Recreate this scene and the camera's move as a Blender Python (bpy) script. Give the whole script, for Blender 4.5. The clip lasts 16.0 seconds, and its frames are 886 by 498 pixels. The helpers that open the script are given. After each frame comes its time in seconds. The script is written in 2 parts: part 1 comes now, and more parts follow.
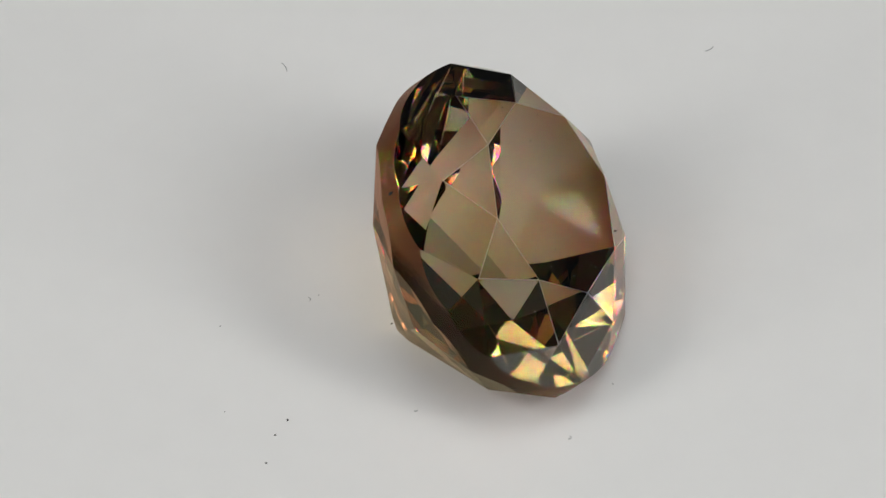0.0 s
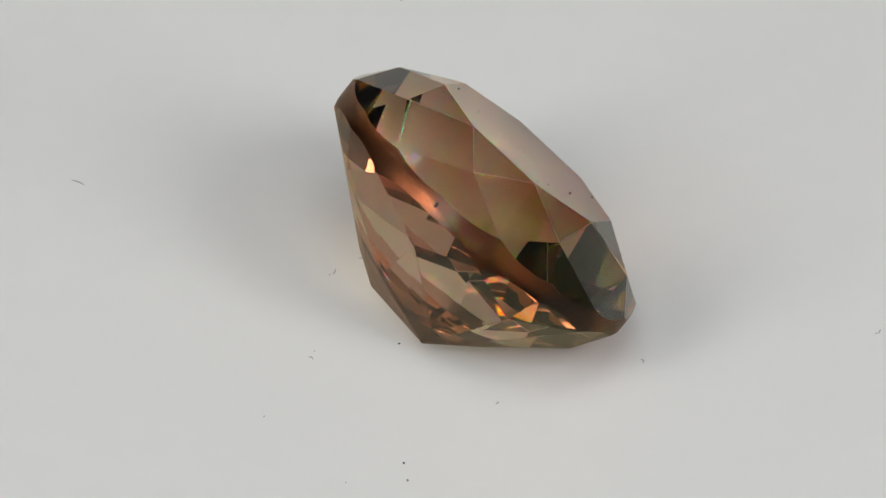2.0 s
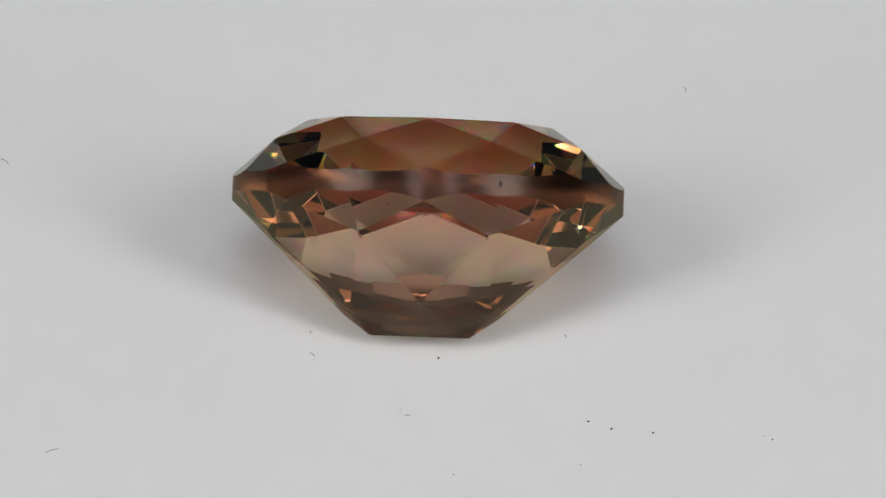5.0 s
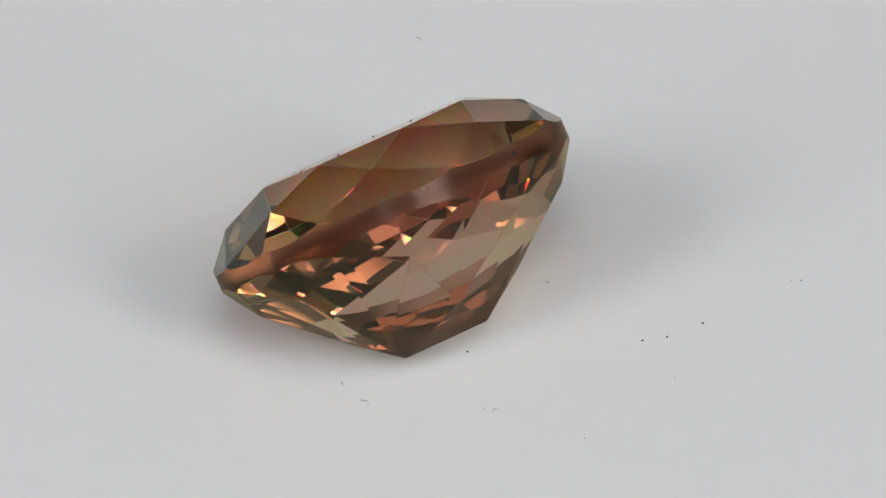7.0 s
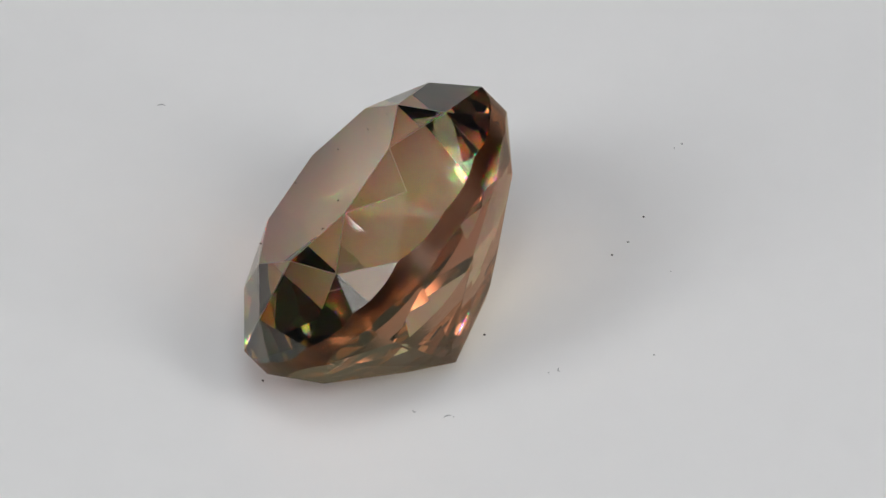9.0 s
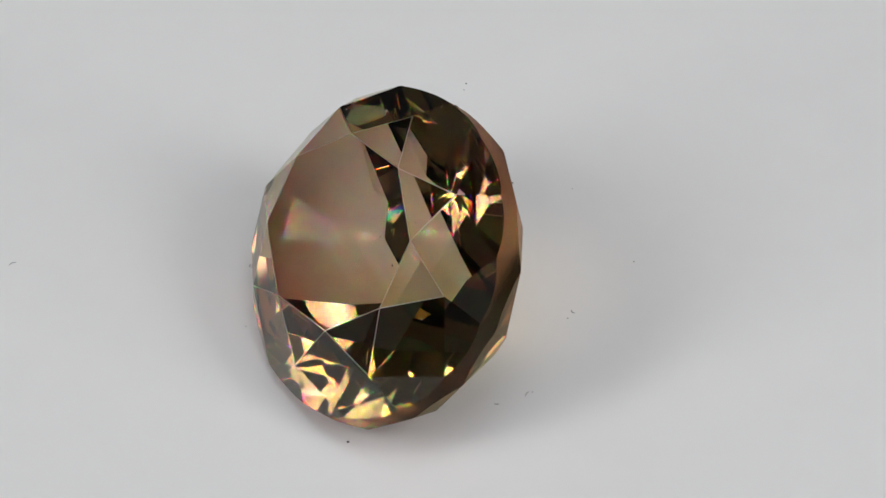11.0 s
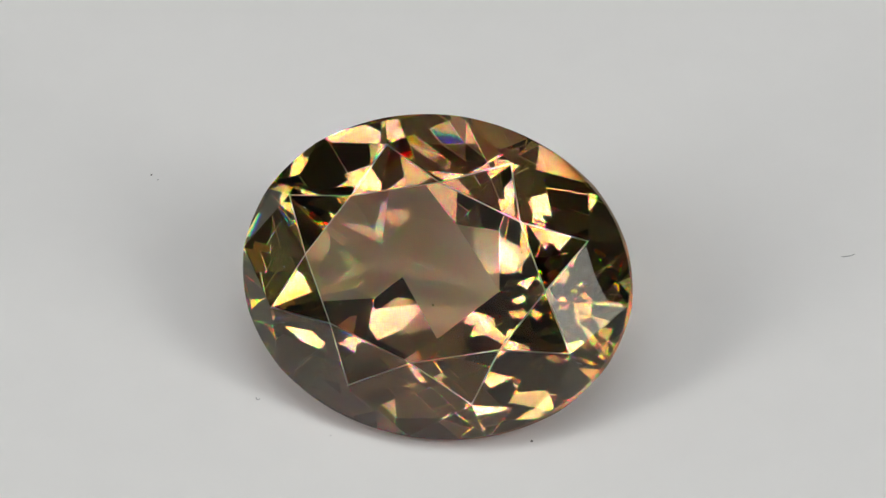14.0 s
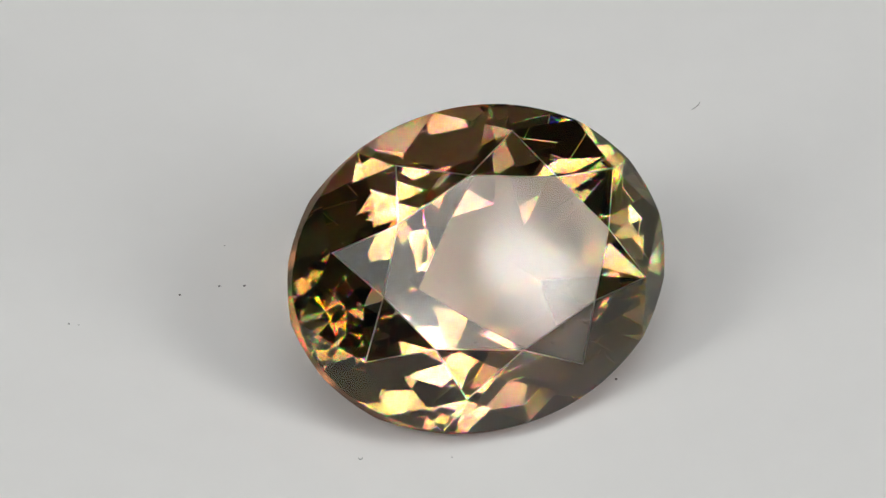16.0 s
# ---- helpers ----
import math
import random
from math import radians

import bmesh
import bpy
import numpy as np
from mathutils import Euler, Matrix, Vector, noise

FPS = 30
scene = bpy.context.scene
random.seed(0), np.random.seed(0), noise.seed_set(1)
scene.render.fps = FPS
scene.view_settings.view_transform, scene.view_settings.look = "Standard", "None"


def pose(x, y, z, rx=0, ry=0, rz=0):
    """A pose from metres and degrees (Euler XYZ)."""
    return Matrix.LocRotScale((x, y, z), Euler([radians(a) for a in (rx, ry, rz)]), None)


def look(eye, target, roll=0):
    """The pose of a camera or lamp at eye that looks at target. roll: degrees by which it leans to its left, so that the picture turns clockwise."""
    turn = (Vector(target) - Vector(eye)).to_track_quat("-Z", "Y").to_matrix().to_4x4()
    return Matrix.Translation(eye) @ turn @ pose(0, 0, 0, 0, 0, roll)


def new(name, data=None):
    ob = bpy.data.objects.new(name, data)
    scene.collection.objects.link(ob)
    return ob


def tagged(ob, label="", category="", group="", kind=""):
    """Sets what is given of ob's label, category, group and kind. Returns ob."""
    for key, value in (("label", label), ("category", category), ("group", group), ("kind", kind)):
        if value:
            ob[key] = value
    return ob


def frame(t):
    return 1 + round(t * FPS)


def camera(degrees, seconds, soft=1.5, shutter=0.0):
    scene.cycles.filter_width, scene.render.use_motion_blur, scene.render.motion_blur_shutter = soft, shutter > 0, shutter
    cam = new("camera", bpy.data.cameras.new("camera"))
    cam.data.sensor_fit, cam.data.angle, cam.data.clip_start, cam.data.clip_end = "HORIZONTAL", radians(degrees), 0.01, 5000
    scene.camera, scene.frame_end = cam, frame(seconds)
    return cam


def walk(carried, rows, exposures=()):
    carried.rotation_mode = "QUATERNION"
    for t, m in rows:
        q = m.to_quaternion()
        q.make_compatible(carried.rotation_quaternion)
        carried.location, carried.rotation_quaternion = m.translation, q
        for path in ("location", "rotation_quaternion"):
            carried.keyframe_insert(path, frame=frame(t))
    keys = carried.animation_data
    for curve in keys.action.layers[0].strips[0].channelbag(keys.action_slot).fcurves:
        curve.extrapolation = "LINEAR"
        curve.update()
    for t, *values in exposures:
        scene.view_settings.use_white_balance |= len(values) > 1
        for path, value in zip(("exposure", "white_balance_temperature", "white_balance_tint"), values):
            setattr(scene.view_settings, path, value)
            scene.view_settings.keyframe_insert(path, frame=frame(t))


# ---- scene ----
SPIN = 18.755         # degrees a second, counter-clockwise seen from above
CM = 0.01

# ---- camera: a long macro lens, standing still, 31.5 cm from the stone ----
cam = camera(4.0, 16.0, soft=1.5)
CAM = pose(0.01004 * CM, -23.33587 * CM, 21.15949 * CM, 90 - 41.85, 0, 0)
walk(cam, [(0.0, CAM), (16.0, CAM)], exposures=[(0.0, 0.30, 6500, 10), (2.0, 0.30, 6480, 10), (3.5, 0.30, 6330, 12), (12.8, 0.30, 6330, 12), (14.2, 0.30, 6500, 10), (16.0, 0.30, 6500, 10)])

# ---- light: LED panels at either side in front, small LED lamps at the sides, behind and over the lens, and two added fill panels overhead and in front ----
world = bpy.data.worlds.new("world")
world.use_nodes = True
world.node_tree.nodes["Background"].inputs["Color"].default_value = (0.9, 0.95, 1.0, 1)
world.node_tree.nodes["Background"].inputs["Strength"].default_value = 0.02
scene.world = world


def area_lamp(name, eye, target, size, watts, tall, colour, hot=0.0, bulbs=()):
    """A lit panel; hot: how much brighter its middle is than its rim; bulbs: columns and rows of soft bright spots behind its front."""
    data = bpy.data.lights.new(name, "AREA")
    data.shape, data.size, data.size_y, data.energy, data.color = "RECTANGLE", size, tall, watts, colour
    if hot:
        data.use_nodes = True
        n, l = data.node_tree.nodes, data.node_tree.links
        where, fade = n.new("ShaderNodeNewGeometry"), n.new("ShaderNodeMapRange")
        off = n.new("ShaderNodeVectorMath")
        off.operation = "DISTANCE"
        off.inputs[1].default_value = (0.5, 0.5, 0)
        fade.interpolation_type = "SMOOTHSTEP"
        fade.inputs["From Min"].default_value, fade.inputs["From Max"].default_value = 0.08, 0.30 if hot == 1 else 0.55
        fade.inputs["To Min"].default_value, fade.inputs["To Max"].default_value = 1 + 1.6 * hot, 1 - 0.98 * hot
        at = where.outputs["Parametric"]
        if bulbs:
            many, cell = n.new("ShaderNodeVectorMath"), n.new("ShaderNodeVectorMath")
            many.operation, cell.operation = "MULTIPLY", "FRACTION"
            many.inputs[1].default_value = (*bulbs, 0)
            l.new(at, many.inputs[0])
            l.new(many.outputs["Vector"], cell.inputs[0])
            at = cell.outputs["Vector"]
        l.new(at, off.inputs[0])
        l.new(off.outputs["Value"], fade.inputs["Value"])
        l.new(fade.outputs["Result"], n["Emission"].inputs["Strength"])
    ob = new(name, data)
    ob.matrix_world = look(eye, target)
    return ob


def around(turn, lift, away):
    """A place seen from the stone: degrees from the camera's side towards the right, degrees up, and metres."""
    a, e = radians(turn), radians(lift)
    return away * math.sin(a) * math.cos(e), -away * math.cos(a) * math.cos(e), away * math.sin(e)


# added fill panels: overhead brightens the plate, front lifts the stone's dark facets
area_lamp("overhead_fill", around(0, 73, 0.80), (0, 0, 0), 0.50, 1.28, 0.36, (0.95, 0.98, 0.975), 0.3)
area_lamp("front_fill", around(0, 50, 0.85), (0, 0, 0), 1.00, 0.20, 0.50, (0.95, 0.98, 1.0), 0.3)
for side in (-1, 1):
    area_lamp("key_light", around(-2 + 52 * side, 42, 0.60), (0, 0, 0), 0.165, 0.74, 0.245, (1.0, 0.992, 0.97), 0.5, (15, 22))
    area_lamp("strip_light", around(55 * side, 18, 0.60), (0, 0, 0), 0.11, 0.30, 0.22, (1.0, 0.98, 0.95), 0.5)
    area_lamp("side_light", around(99 * side, 21, 0.42), (0, 0, 0), 0.034, 0.045, 0.12, (1.0, 0.98, 0.95), 1.0, (3, 10))
    area_lamp("back_light", around(124 * side, 51, 0.45), (0, 0, 0), 0.032, 0.034, 0.032, (1.0, 0.98, 0.95), 1.0, (4, 4))
    area_lamp("lens_light", around(3 + 13 * side, 47.5, 0.40), (0, 0, 0), 0.055, 0.045, 0.075, (0.99, 0.95, 1.0), 0.8)


# ---- materials ----
def material(name):
    m = bpy.data.materials.new(name)
    m.use_nodes = True
    return m, m.node_tree.nodes, m.node_tree.links


def plain(name, colour, rough=0.5, scale=40.0, vary=0.06, bump=0.0, metal=0.0):
    """A plain surface with grain and blotches at two scales."""
    m, n, l = material(name)
    b = n["Principled BSDF"]
    co = n.new("ShaderNodeTexCoord")
    big, fine = n.new("ShaderNodeTexNoise"), n.new("ShaderNodeTexNoise")
    big.inputs["Scale"].default_value, fine.inputs["Scale"].default_value = scale, scale * 14
    l.new(co.outputs["Object"], big.inputs["Vector"])
    l.new(co.outputs["Object"], fine.inputs["Vector"])
    add = n.new("ShaderNodeMath")
    add.operation = "ADD"
    l.new(big.outputs["Fac"], add.inputs[0])
    l.new(fine.outputs["Fac"], add.inputs[1])
    ramp = n.new("ShaderNodeMapRange")
    ramp.inputs["From Min"].default_value, ramp.inputs["From Max"].default_value = 0.6, 1.4
    ramp.inputs["To Min"].default_value, ramp.inputs["To Max"].default_value = 1 - vary, 1 + vary
    l.new(add.outputs[0], ramp.inputs["Value"])
    mul = n.new("ShaderNodeVectorMath")
    mul.operation = "SCALE"
    mul.inputs[0].default_value = colour
    l.new(ramp.outputs["Result"], mul.inputs["Scale"])
    l.new(mul.outputs["Vector"], b.inputs["Base Color"])
    b.inputs["Roughness"].default_value, b.inputs["Metallic"].default_value = rough, metal
    if bump:
        bm = n.new("ShaderNodeBump")
        bm.inputs["Strength"].default_value, bm.inputs["Distance"].default_value = bump, 0.00002
        l.new(fine.outputs["Fac"], bm.inputs["Height"])
        l.new(bm.outputs["Normal"], b.inputs["Normal"])
    return m


def gem_material(name, rough, through_middle, through_ends, bounce_middle, bounce_ends, keel=None, fire=False):
    """Clear gem material: light that passes the facet and light that bounces off it inside are tinted, from the middle of
    the stone's length to its two ends."""
    m, n, l = material(name)
    n.remove(n["Principled BSDF"])
    co, sep = n.new("ShaderNodeTexCoord"), n.new("ShaderNodeSeparateXYZ")
    l.new(co.outputs["Object"], sep.inputs[0])
    far = n.new("ShaderNodeMath")
    far.operation = "ABSOLUTE"
    l.new(sep.outputs["X"], far.inputs[0])
    cloud = n.new("ShaderNodeTexNoise")
    cloud.inputs["Scale"].default_value = 260
    l.new(co.outputs["Object"], cloud.inputs["Vector"])
    mix = n.new("ShaderNodeMath")
    mix.operation = "MULTIPLY_ADD"
    l.new(cloud.outputs["Fac"], mix.inputs[0])
    mix.inputs[1].default_value = 0.0022
    l.new(far.outputs[0], mix.inputs[2])
    scale = n.new("ShaderNodeMath")
    scale.operation = "MULTIPLY"
    scale.inputs[1].default_value = 1 / 0.006
    l.new(mix.outputs[0], scale.inputs[0])

    def zones(middle, ends):
        ramp = n.new("ShaderNodeValToRGB")
        l.new(scale.outputs[0], ramp.inputs["Fac"])
        e = ramp.color_ramp.elements
        e[0].position, e[0].color = 0.35, (*middle, 1)
        e[1].position, e[1].color = 0.95, (*ends, 1)
        return ramp.outputs["Color"]

    tint = zones(through_middle, through_ends)
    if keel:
        # tint paler towards the keel: stands in for the stone's change of colour with view
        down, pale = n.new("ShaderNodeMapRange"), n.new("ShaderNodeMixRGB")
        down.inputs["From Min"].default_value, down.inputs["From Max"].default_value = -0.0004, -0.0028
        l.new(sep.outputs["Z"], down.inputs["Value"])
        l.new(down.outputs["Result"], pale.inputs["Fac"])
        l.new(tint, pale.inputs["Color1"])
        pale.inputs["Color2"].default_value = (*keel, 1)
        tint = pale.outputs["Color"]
    # each colour bends a little more than the last: the stone's fire
    bent, shader = [], None
    for mask, ior in (((1, 0, 0), 1.6403), ((0, 1, 0), 1.642), ((0, 0, 1), 1.6442)) if fire else (((1, 1, 1), 1.642),):
        refract, only = n.new("ShaderNodeBsdfRefraction"), n.new("ShaderNodeVectorMath")
        only.operation = "MULTIPLY"
        only.inputs[1].default_value = mask
        l.new(tint, only.inputs[0])
        l.new(only.outputs["Vector"], refract.inputs["Color"])
        refract.inputs["IOR"].default_value, refract.inputs["Roughness"].default_value = ior, rough
        bent.append(refract)
        if shader:
            add = n.new("ShaderNodeAddShader")
            l.new(shader, add.inputs[0])
            l.new(refract.outputs[0], add.inputs[1])
            shader = add.outputs[0]
        else:
            shader = refract.outputs[0]
    gloss, fresnel, both = n.new("ShaderNodeBsdfGlossy"), n.new("ShaderNodeFresnel"), n.new("ShaderNodeMixShader")
    gloss.inputs["Roughness"].default_value, fresnel.inputs["IOR"].default_value = rough, 1.64
    # polished facets are never quite flat
    wave, bump = n.new("ShaderNodeTexNoise"), n.new("ShaderNodeBump")
    wave.inputs["Scale"].default_value, wave.inputs["Detail"].default_value = 420, 0
    bump.inputs["Strength"].default_value, bump.inputs["Distance"].default_value = 1.0, 0.000007
    l.new(co.outputs["Object"], wave.inputs["Vector"])
    l.new(wave.outputs["Fac"], bump.inputs["Height"])
    for node in (*bent, gloss, fresnel):
        l.new(bump.outputs["Normal"], node.inputs["Normal"])
    l.new(zones(bounce_middle, bounce_ends), gloss.inputs["Color"])
    l.new(fresnel.outputs[0], both.inputs["Fac"])
    l.new(shader, both.inputs[1])
    l.new(gloss.outputs[0], both.inputs[2])
    out = both.outputs[0]
    l.new(out, n["Material Output"].inputs["Surface"])
    return m


POLISHED = gem_material("polished_crown", 0.0, (0.85, 0.855, 0.77), (0.82, 0.88, 0.66), (0.95, 0.91, 0.88), (0.95, 0.93, 0.86), fire=True)
GIRDLE = gem_material("satin_girdle", 0.20, (0.60, 0.40, 0.31), (0.62, 0.46, 0.34), (0.46, 0.31, 0.25), (0.48, 0.37, 0.28))
WORN = gem_material("worn_facet_edges", 0.30, (0.90, 0.86, 0.80), (0.90, 0.88, 0.78), (0.95, 0.93, 0.90), (0.95, 0.93, 0.90))
WHITE = plain("white_acrylic", (0.88, 0.88, 0.865), 0.32, 60, 0.012, 0.02)
TABLE_WHITE = plain("white_laminate", (0.74, 0.74, 0.73), 0.45, 20, 0.03, 0.03)
# tones of unseen walls, set for the darks and lights inside the stone
WALL = plain("grey_wall_paint", (0.24, 0.238, 0.24), 0.8, 3, 0.08)
DARK_WALL = plain("dark_reflected_wall", (0.10, 0.10, 0.105), 0.8, 3, 0.08)
LIGHT_WALL = plain("light_reflected_wall", (0.72, 0.71, 0.71), 0.8, 3, 0.03)
DARK = plain("dark_dust", (0.03, 0.028, 0.026), 0.9, 4000, 0.3)
GREY = plain("grey_fibre", (0.32, 0.32, 0.32), 0.8, 4000, 0.2)
PALE = plain("pale_dust", (0.62, 0.60, 0.56), 0.9, 4000, 0.2)


def part(name, bm, mat, parent, label=""):
    me = bpy.data.meshes.new(name)
    bm.to_mesh(me)
    bm.free()
    me.materials.append(mat)
    ob = new(name, me)
    ob.parent = parent
    return tagged(ob, label)


def box(bm, x0, x1, y0, y1, z0, z1):
    v = [bm.verts.new((x, y, z)) for z in (z0, z1) for x, y in ((x0, y0), (x1, y0), (x1, y1), (x0, y1))]
    for f in ((3, 2, 1, 0), (4, 5, 6, 7), (0, 1, 5, 4), (1, 2, 6, 5), (2, 3, 7, 6), (3, 0, 4, 7)):
        bm.faces.new([v[i] for i in f])


# ---- the room, the table and the turntable ----
def room():
    """Unseen walls, floor and ceiling added to close the place: light behind the camera, dark behind the stone, for
    what its facets show.
    """
    for name, b, mat, tone in (("floor", (-0.8, 0.8, -1.0, 0.8, -0.85, -0.80), WALL, "grey"), ("ceiling", (-0.8, 0.8, -1.0, 0.8, 1.35, 1.40), WALL, "grey"),
                               ("wall_north", (-0.8, 0.8, 0.8, 0.88, -0.80, 1.35), DARK_WALL, "dark grey"), ("wall_south", (-0.8, 0.8, -1.08, -1.0, -0.80, 1.35), LIGHT_WALL, "light grey"),
                               ("wall_east", (0.8, 0.88, -1.0, 0.8, -0.80, 1.35), WALL, "grey"), ("wall_west", (-0.88, -0.8, -1.0, 0.8, -0.80, 1.35), WALL, "grey")):
        bm = bmesh.new()
        box(bm, *b)
        tagged(part(name, bm, mat, None), "plain " + tone + " painted " + name.split("_")[0] + " added out of view around the stone", name.split("_")[0], kind="structure")


def table():
    t = tagged(new("table"), "plain white laminate table under the turntable", "table")
    bm = bmesh.new()
    box(bm, -0.6, 0.6, -0.6, 0.6, -0.04, -0.012)
    bmesh.ops.bevel(bm, geom=bm.edges[:], offset=0.004, segments=3, affect="EDGES")
    part("tabletop", bm, TABLE_WHITE, t)
    for x in (-0.54, 0.54):
        for y in (-0.54, 0.54):
            bm = bmesh.new()
            box(bm, x - 0.025, x + 0.025, y - 0.025, y + 0.025, -0.80, -0.04)
            part("leg", bm, TABLE_WHITE, t)


def turntable():
    t = tagged(new("turntable"), "glossy white round turntable plate with fine dust on it", "turntable")
    bm = bmesh.new()
    bmesh.ops.create_cone(bm, cap_ends=True, segments=128, radius1=0.15, radius2=0.15, depth=0.011)
    bmesh.ops.translate(bm, verts=bm.verts, vec=(0, 0, -0.0055))
    rim = [e for e in bm.edges if len(e.link_faces) == 2 and e.calc_face_angle(0) > 1]
    bmesh.ops.bevel(bm, geom=rim, offset=0.002, segments=4, affect="EDGES")
    for f in bm.faces:
        f.smooth = len(f.verts) == 4
    part("plate", bm, WHITE, t)
    return t


# dust on the plate: x, y in cm in the plate's own space, size in cm
DUST = ((-0.373, -0.344, 0.0036), (-0.403, -0.399, 0.0034), (-0.424, -0.500, 0.0034), (-0.543, 0.000, 0.0022),
        (-0.117, 0.009, 0.0036), (-0.528, -0.313, 0.0018), (0.388, 0.281, 0.0038), (0.430, -0.212, 0.0020),
        (-0.468, -0.791, 0.0028), (-0.452, -0.772, 0.0018), (-0.10, 0.318, 0.0016), (-0.30, 0.115, 0.0016))
# fibres: x, y, length, turn in degrees, bend
FIBRES = ((-0.390, 0.980, 0.036, 112, 0.18), (0.325, -0.410, 0.017, 70, 0.9), (-0.056, -0.312, 0.012, 20, 0.6),
          (-0.320, 0.100, 0.016, 100, 0.5), (-0.083, 0.318, 0.020, 35, 0.3), (0.000, 0.320, 0.012, 150, 0.5),
          (0.690, 1.048, 0.030, 40, 0.3), (0.852, -0.683, 0.022, 10, 0.4))


def dust(t):
    for x, y, s in DUST:
        bm = bmesh.new()
        s *= 0.8
        bmesh.ops.create_icosphere(bm, subdivisions=2, radius=s * CM)
        for v in bm.verts:
            v.co *= 1 + 0.5 * noise.noise(v.co * 40000 + Vector((x * 90, y * 90, 0)))
            v.co.z *= 0.6
        bmesh.ops.translate(bm, verts=bm.verts, vec=(x * CM, y * CM, s * CM * 0.4))
        part("dust_speck", bm, DARK, t, "dark speck of dust")
    for x, y, length, turn, bend in FIBRES:
        bm = bmesh.new()
        rings = []
        for i in range(9):
            u = i / 8 - 0.5
            a = radians(turn) + bend * u * 2
            px = x + length * u * math.cos(a)
            py = y + length * u * math.sin(a)
            side = Vector((-math.sin(a), math.cos(a), 0))
            r = 0.0011 * (1 - 1.6 * u * u)
            rings.append([bm.verts.new((Vector((px, py, 0.0011)) + side * r * math.cos(k * math.pi / 3)
                                        + Vector((0, 0, r * math.sin(k * math.pi / 3)))) * CM) for k in range(6)])
        for a, b in zip(rings, rings[1:]):
            for k in range(6):
                bm.faces.new((a[k], a[(k + 1) % 6], b[(k + 1) % 6], b[k]))
        bm.faces.new(rings[0][::-1])
        bm.faces.new(rings[-1])
        part("fibre", bm, GREY, t, "short grey fibre")


# ---- the stone: an oval brilliant with a keel, its length along its own x, its table towards +z (cm) ----
A, B = 0.4851, 0.3981              # half length and half width at the girdle
TABLE_X, TABLE_Y, TABLE_Z = 0.6223, 0.5625, 0.1508
STAR_X, STAR_Y, STAR_Z = 0.862, 0.810, 0.0925
STAR_TURNS = (25.7, 68.1, 111.9, 154.3, 205.7, 248.1, 291.9, 334.3)
LOW_X, LOW_Y, LOW_Z = 0.8635, 0.8369, -0.1427     # where the lower girdle facets end
KEEL_X, KEEL_MID, KEEL_Y, KEEL_Z = 0.1228, 0.0086, -0.0060, -0.3787
# how far out from the keel the long pavilion kites reach, one for each eighth
REACH = (0.5, 0.5, 0.45, 0.5, 0.5, 0.5, 0.45, 0.5)
GIRDLE_TOP, GIRDLE_LOW = 0.0098, -0.0471
# the long pavilion kites, but for the one on which the stone rests, are cut in two along a slight ridge
RIDGE = (0.011, 0.014, 0.009, 0.013, 0.010, 0.012, 0.0, 0.012)
# how far the lower kites swell; the two that the stone leans on are flat
CROWNED = (0.004, 0.005, 0.004, 0.005, 0.004, 0.0, 0.0, 0.005)
STEPS = 6                          # girdle steps in a sixteenth of the round


def on_plane(p, q, r, x, y):
    n = (q - p).cross(r - p)
    return p.z - (n.x * (x - p.x) + n.y * (y - p.y)) / n.z


def oval(turn, r=1.0):
    return A * r * math.cos(turn), B * r * math.sin(turn)


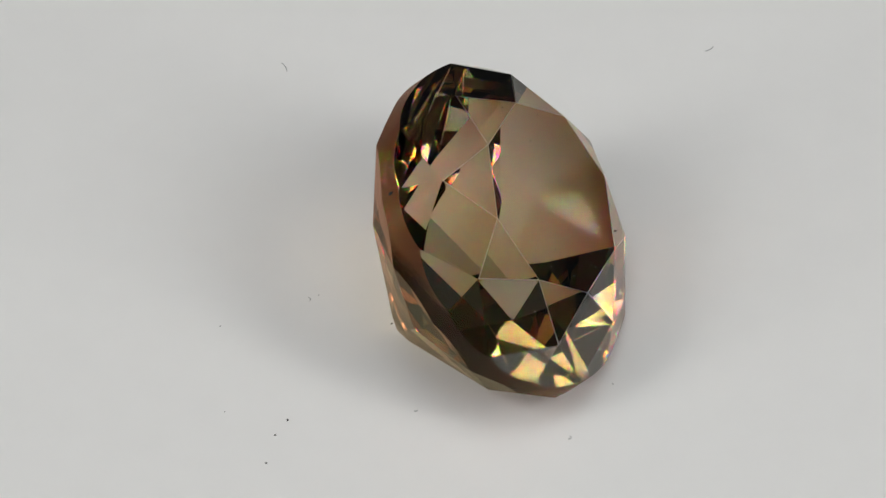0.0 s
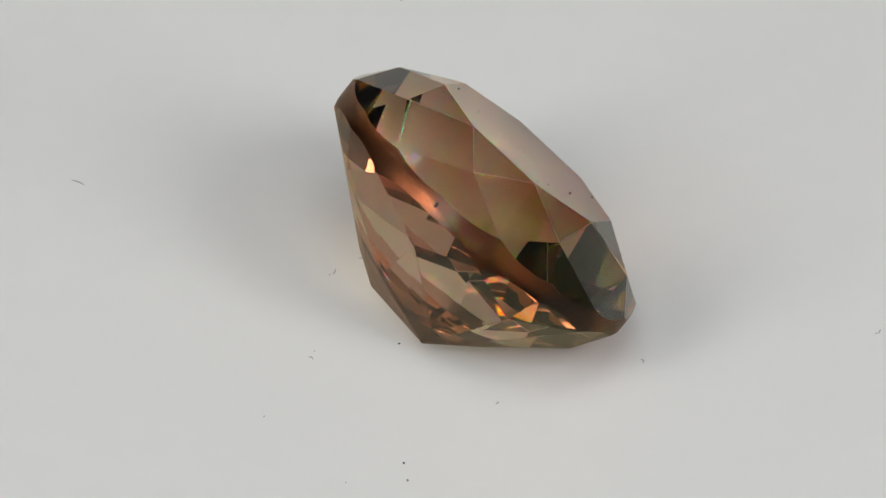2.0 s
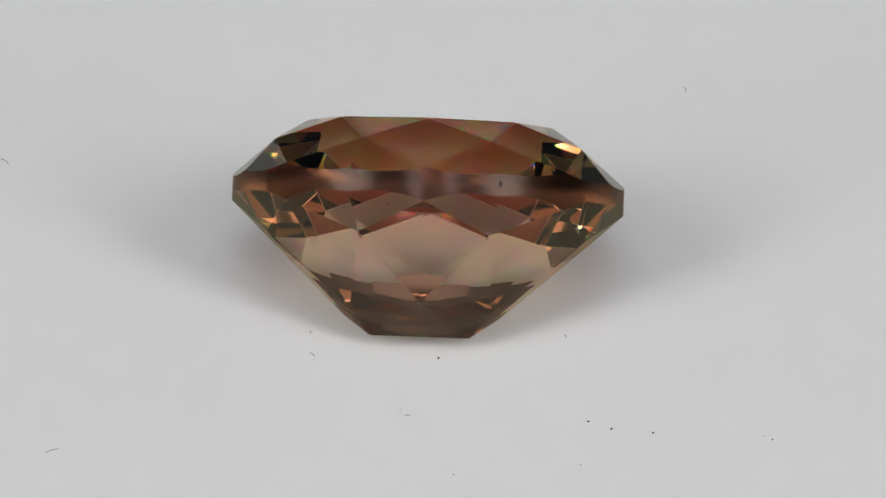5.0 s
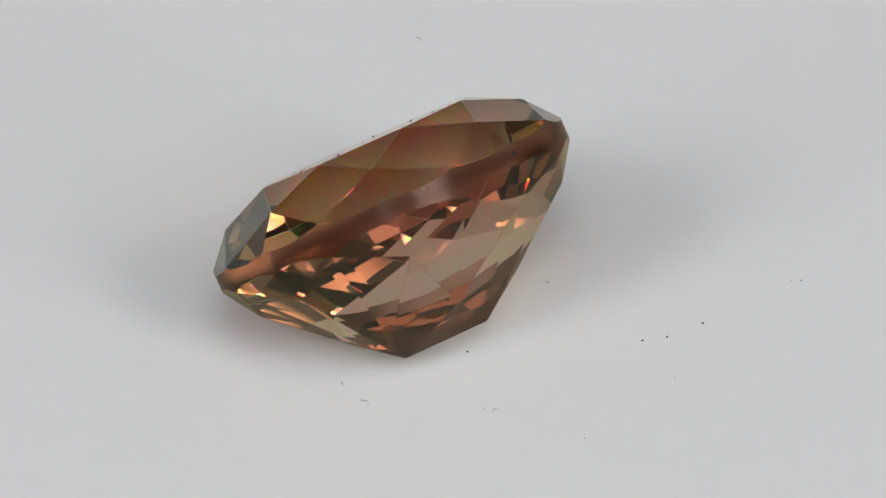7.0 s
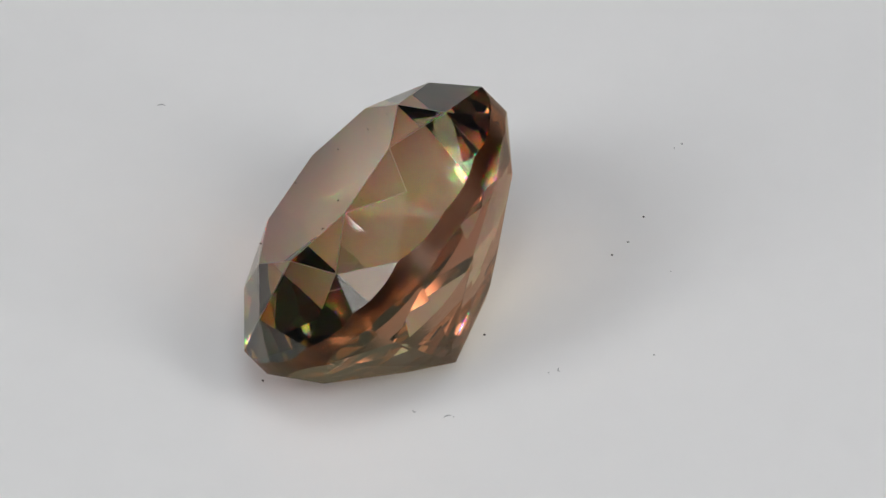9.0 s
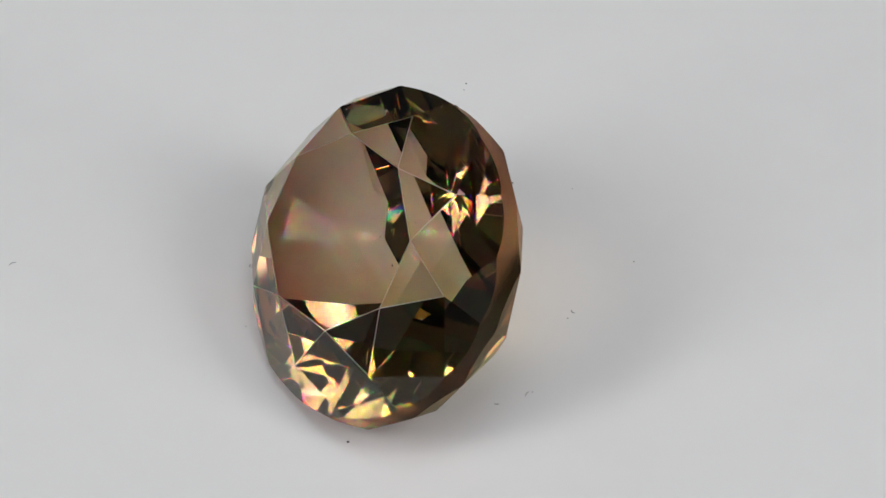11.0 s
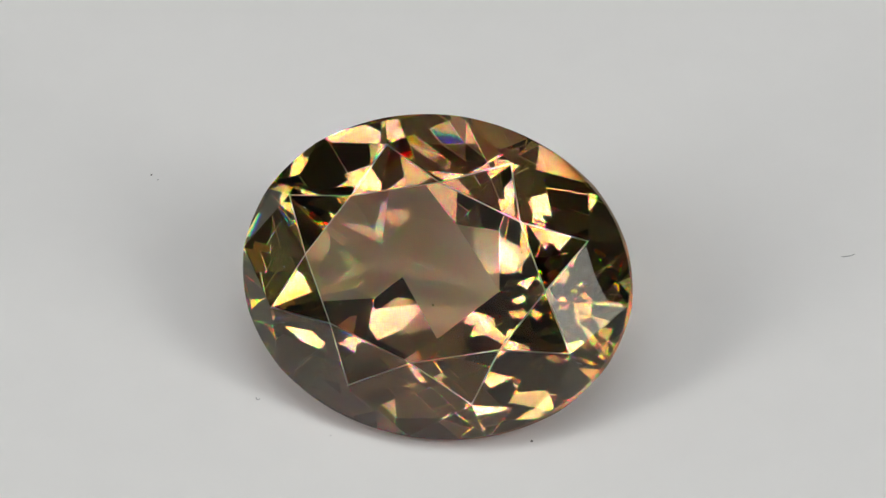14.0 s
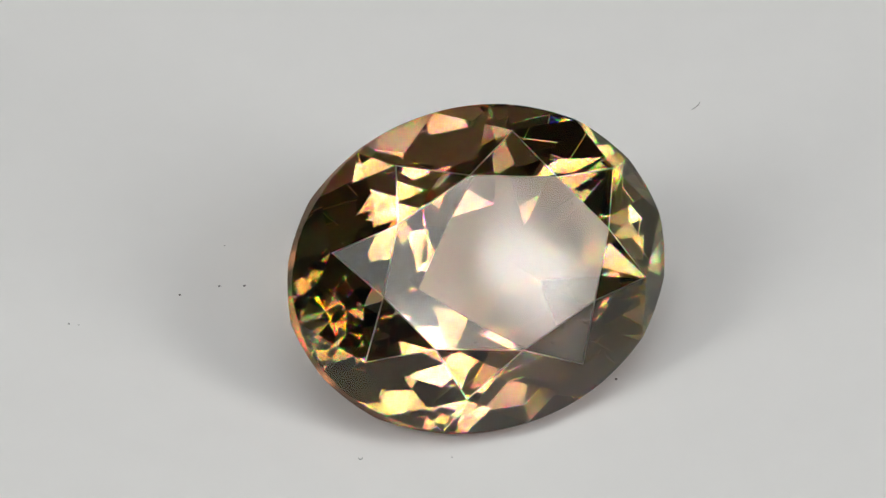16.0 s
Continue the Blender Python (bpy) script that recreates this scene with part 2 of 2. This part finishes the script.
def gemstone():
    g = tagged(new("gemstone"), "faceted brown oval gemstone leaning on its pavilion on the turntable", "gemstone")
    eighth = math.pi / 4
    T = [Vector((A * TABLE_X * math.cos(k * eighth), B * TABLE_Y * math.sin(k * eighth), TABLE_Z)) for k in range(8)]
    S = [Vector((A * STAR_X * math.cos(radians(a)), B * STAR_Y * math.sin(radians(a)), STAR_Z)) for a in STAR_TURNS]
    L = [Vector((A * LOW_X * math.cos((k + 0.5) * eighth), B * LOW_Y * math.sin((k + 0.5) * eighth), LOW_Z)) for k in range(8)]
    K = [Vector((KEEL_MID + s * KEEL_X, KEEL_Y, KEEL_Z)) for s in (1, -1)]
    tip = lambda k: K[0] if k % 8 in (0, 1, 6, 7) else K[1]
    # planes of the lower kites, from the keel to L; neighbours meet in M
    planes = []
    for k in range(8):
        turn = (k + 0.5) * eighth
        n = (L[k] - tip(k)).cross(Vector((-A * LOW_X * math.sin(turn), B * LOW_Y * math.cos(turn), 0))).normalized()
        planes.append((n, n.dot(L[k])))
    M = []
    for k in range(8):
        (n, a), (m, b) = planes[k - 1], planes[k]
        x, y = oval(k * eighth)
        out = Vector((x, y, 0)).normalized()
        mid = Vector((KEEL_MID, KEEL_Y, 0))
        c = out.dot(mid + (Vector((x, y, 0)) * 0.8 - mid) * REACH[k])
        M.append(Matrix((n, m, out)).inverted() @ Vector((a, b, c)))
    # heights of the girdle's two edges, where the planes of the facets meet the oval
    top, low = {}, {}
    for k in range(16):
        x, y = oval(k * eighth / 2)
        if k % 2:
            top[k], low[k] = Vector((x, y, GIRDLE_TOP)), Vector((x, y, GIRDLE_LOW))
        else:
            j = k // 2
            top[k] = Vector((x, y, on_plane(T[j], S[j], S[j - 1], x, y)))
            low[k] = Vector((x, y, on_plane(M[j], L[j], L[j - 1], x, y) - RIDGE[j]))
    upper, lower = [], []
    for k in range(16):
        j, n = k // 2, (k + 1) % 16
        for edge, apex, out in ((top, S[j], upper), (low, L[j], lower)):
            for i in range(STEPS):
                x, y = oval((k + i / STEPS) * eighth / 2)
                out.append(Vector((x, y, on_plane(apex, edge[k], edge[n], x, y))))

    def shell(faces):
        bm = bmesh.new()
        seen = {}
        for f in faces:
            vs = []
            for p in f:
                key = (round(p.x, 6), round(p.y, 6), round(p.z, 6))
                if key not in seen:
                    seen[key] = bm.verts.new(p * CM)
                vs.append(seen[key])
            face = bm.faces.new(vs)
            face.normal_update()
            if face.normal.dot(face.calc_center_median() - Vector((0, 0, -0.05)) * CM) < 0:
                face.normal_flip()
        return bm

    def worn(bm, width):
        """Facet edges very slightly rounded, but for the rim that meets the girdle."""
        edges = [e for e in bm.edges if not e.is_boundary and not any(v.is_boundary for v in e.verts)]
        bmesh.ops.bevel(bm, geom=edges, offset=width * CM, segments=1, affect="EDGES", material=1)
        return bm

    count = 16 * STEPS
    arc = lambda edge, k: [edge[(k * STEPS + i) % count] for i in range(STEPS + 1)]
    crown = [T]
    pavilion = []
    for k in range(8):
        crown.append([T[k], S[k], T[(k + 1) % 8]])
        crown.append([T[k], S[k - 1], upper[2 * k * STEPS], S[k]])
        crown.append([S[k]] + arc(upper, 2 * k))
        crown.append([S[k]] + arc(upper, 2 * k + 1))
        pavilion.append([L[k]] + arc(lower, 2 * k)[::-1])
        pavilion.append([L[k]] + arc(lower, 2 * k + 1)[::-1])
        if RIDGE[k]:
            pavilion.append([L[k], lower[2 * k * STEPS], M[k]])
            pavilion.append([lower[2 * k * STEPS], L[k - 1], M[k]])
        else:
            pavilion.append([L[k], lower[2 * k * STEPS], L[k - 1], M[k]])
        if CROWNED[k]:
            n = (M[(k + 1) % 8] - M[k]).cross(tip(k) - L[k]).normalized()
            n = n if n.z < 0 else -n
            c = M[k] * 0.3 + M[(k + 1) % 8] * 0.3 + L[k] * 0.25 + tip(k) * 0.15 + n * CROWNED[k]
            rim = [L[k], M[k], tip(k), M[(k + 1) % 8]]
            pavilion += [[rim[i], rim[(i + 1) % 4], c] for i in range(4)]
        else:
            pavilion.append([L[k], M[k], tip(k), M[(k + 1) % 8]])
    pavilion.append([M[2], K[1], K[0]])
    pavilion.append([M[6], K[0], K[1]])
    band = [[lower[i], lower[(i + 1) % count], upper[(i + 1) % count], upper[i]] for i in range(count)]
    crown_part = part("crown", worn(shell(crown), 0.0012), POLISHED, g, "crown of polished table, star, kite and girdle facets")
    crown_part.data.materials.append(WORN)
    bm = shell(band)
    for f in bm.faces:
        f.smooth = True
    part("girdle", bm, GIRDLE, g, "satin wavy girdle band")
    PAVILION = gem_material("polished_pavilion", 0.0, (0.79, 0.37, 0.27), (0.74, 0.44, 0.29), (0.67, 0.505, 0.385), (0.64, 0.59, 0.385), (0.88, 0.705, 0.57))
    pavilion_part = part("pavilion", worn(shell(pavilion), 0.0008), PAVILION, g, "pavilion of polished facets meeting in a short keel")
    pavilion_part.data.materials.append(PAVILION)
    # a nick in the girdle and fine dust on the crown
    x, y = oval(5 * eighth / 2)
    bm = bmesh.new()
    bmesh.ops.create_icosphere(bm, subdivisions=2, radius=0.0050 * CM)
    for v in bm.verts:
        v.co = Vector((v.co.x, v.co.y * 0.35, v.co.z * 1.5)) * (1 + 0.5 * noise.noise(v.co * 30000))
    bmesh.ops.rotate(bm, verts=bm.verts, cent=(0, 0, 0), matrix=Matrix.Rotation(math.atan2(y * A / B, x * B / A) - math.pi / 2, 3, "Z"))
    bmesh.ops.translate(bm, verts=bm.verts, vec=Vector((x, y, -0.016)) * CM)
    part("girdle_nick", bm, DARK, g, "small dark nick in the girdle")
    rng = random.Random(4)
    on_table = [(T[0] * 0, T[k], T[(k + 1) % 8]) for k in range(8)]
    for corner in on_table:
        corner[0].z = TABLE_Z
    on_slopes = [(T[k], S[k], S[k - 1]) for k in range(8)] + [(T[k], S[k], T[(k + 1) % 8]) for k in range(8)]
    for i in range(54):
        a, b, c = rng.choice(on_table if i < 26 else on_slopes)
        u, v = sorted((rng.random(), rng.random()))
        out = (b - a).cross(c - a).normalized()
        size = rng.uniform(0.0008, 0.0013) if i % 4 else rng.uniform(0.0013, 0.0020)
        bm = bmesh.new()
        bmesh.ops.create_icosphere(bm, subdivisions=1, radius=size * CM)
        stretch = rng.uniform(1.0, 2.2)
        for p in bm.verts:
            p.co = Vector((p.co.x * stretch, p.co.y, p.co.z)) * (1 + 0.4 * noise.noise(p.co * 60000 + Vector((i, 0, 0))))
        bmesh.ops.rotate(bm, verts=bm.verts, cent=(0, 0, 0), matrix=Matrix.Rotation(rng.random() * 3.14, 3, "Z"))
        bmesh.ops.translate(bm, verts=bm.verts, vec=(a * u + b * (v - u) + c * (1 - v) + (out if out.z > 0 else -out) * size * 0.6) * CM)
        part("dust_speck", bm, DARK if i % 4 == 0 else PALE, g, "fine speck of dust on a crown facet")
    return g


room()
table()
plate = turntable()
dust(plate)
stone = gemstone()

# the stone's rest on the plate, at 14.5 s
REST = Matrix(((0.99710, 0.04591, -0.06064, 0.02060 * CM), (-0.07539, 0.70234, -0.70784, -0.17057 * CM),
               (0.01009, 0.71035, 0.70377, 0.32080 * CM), (0, 0, 0, 1)))


def motions():
    times = [i * 0.5 for i in range(33)]
    walk(plate, [(t, pose(0, 0, 0, 0, 0, SPIN * t)) for t in times])
    walk(stone, [(t, pose(0, 0, 0, 0, 0, SPIN * (t - 14.5)) @ REST) for t in times])


motions()
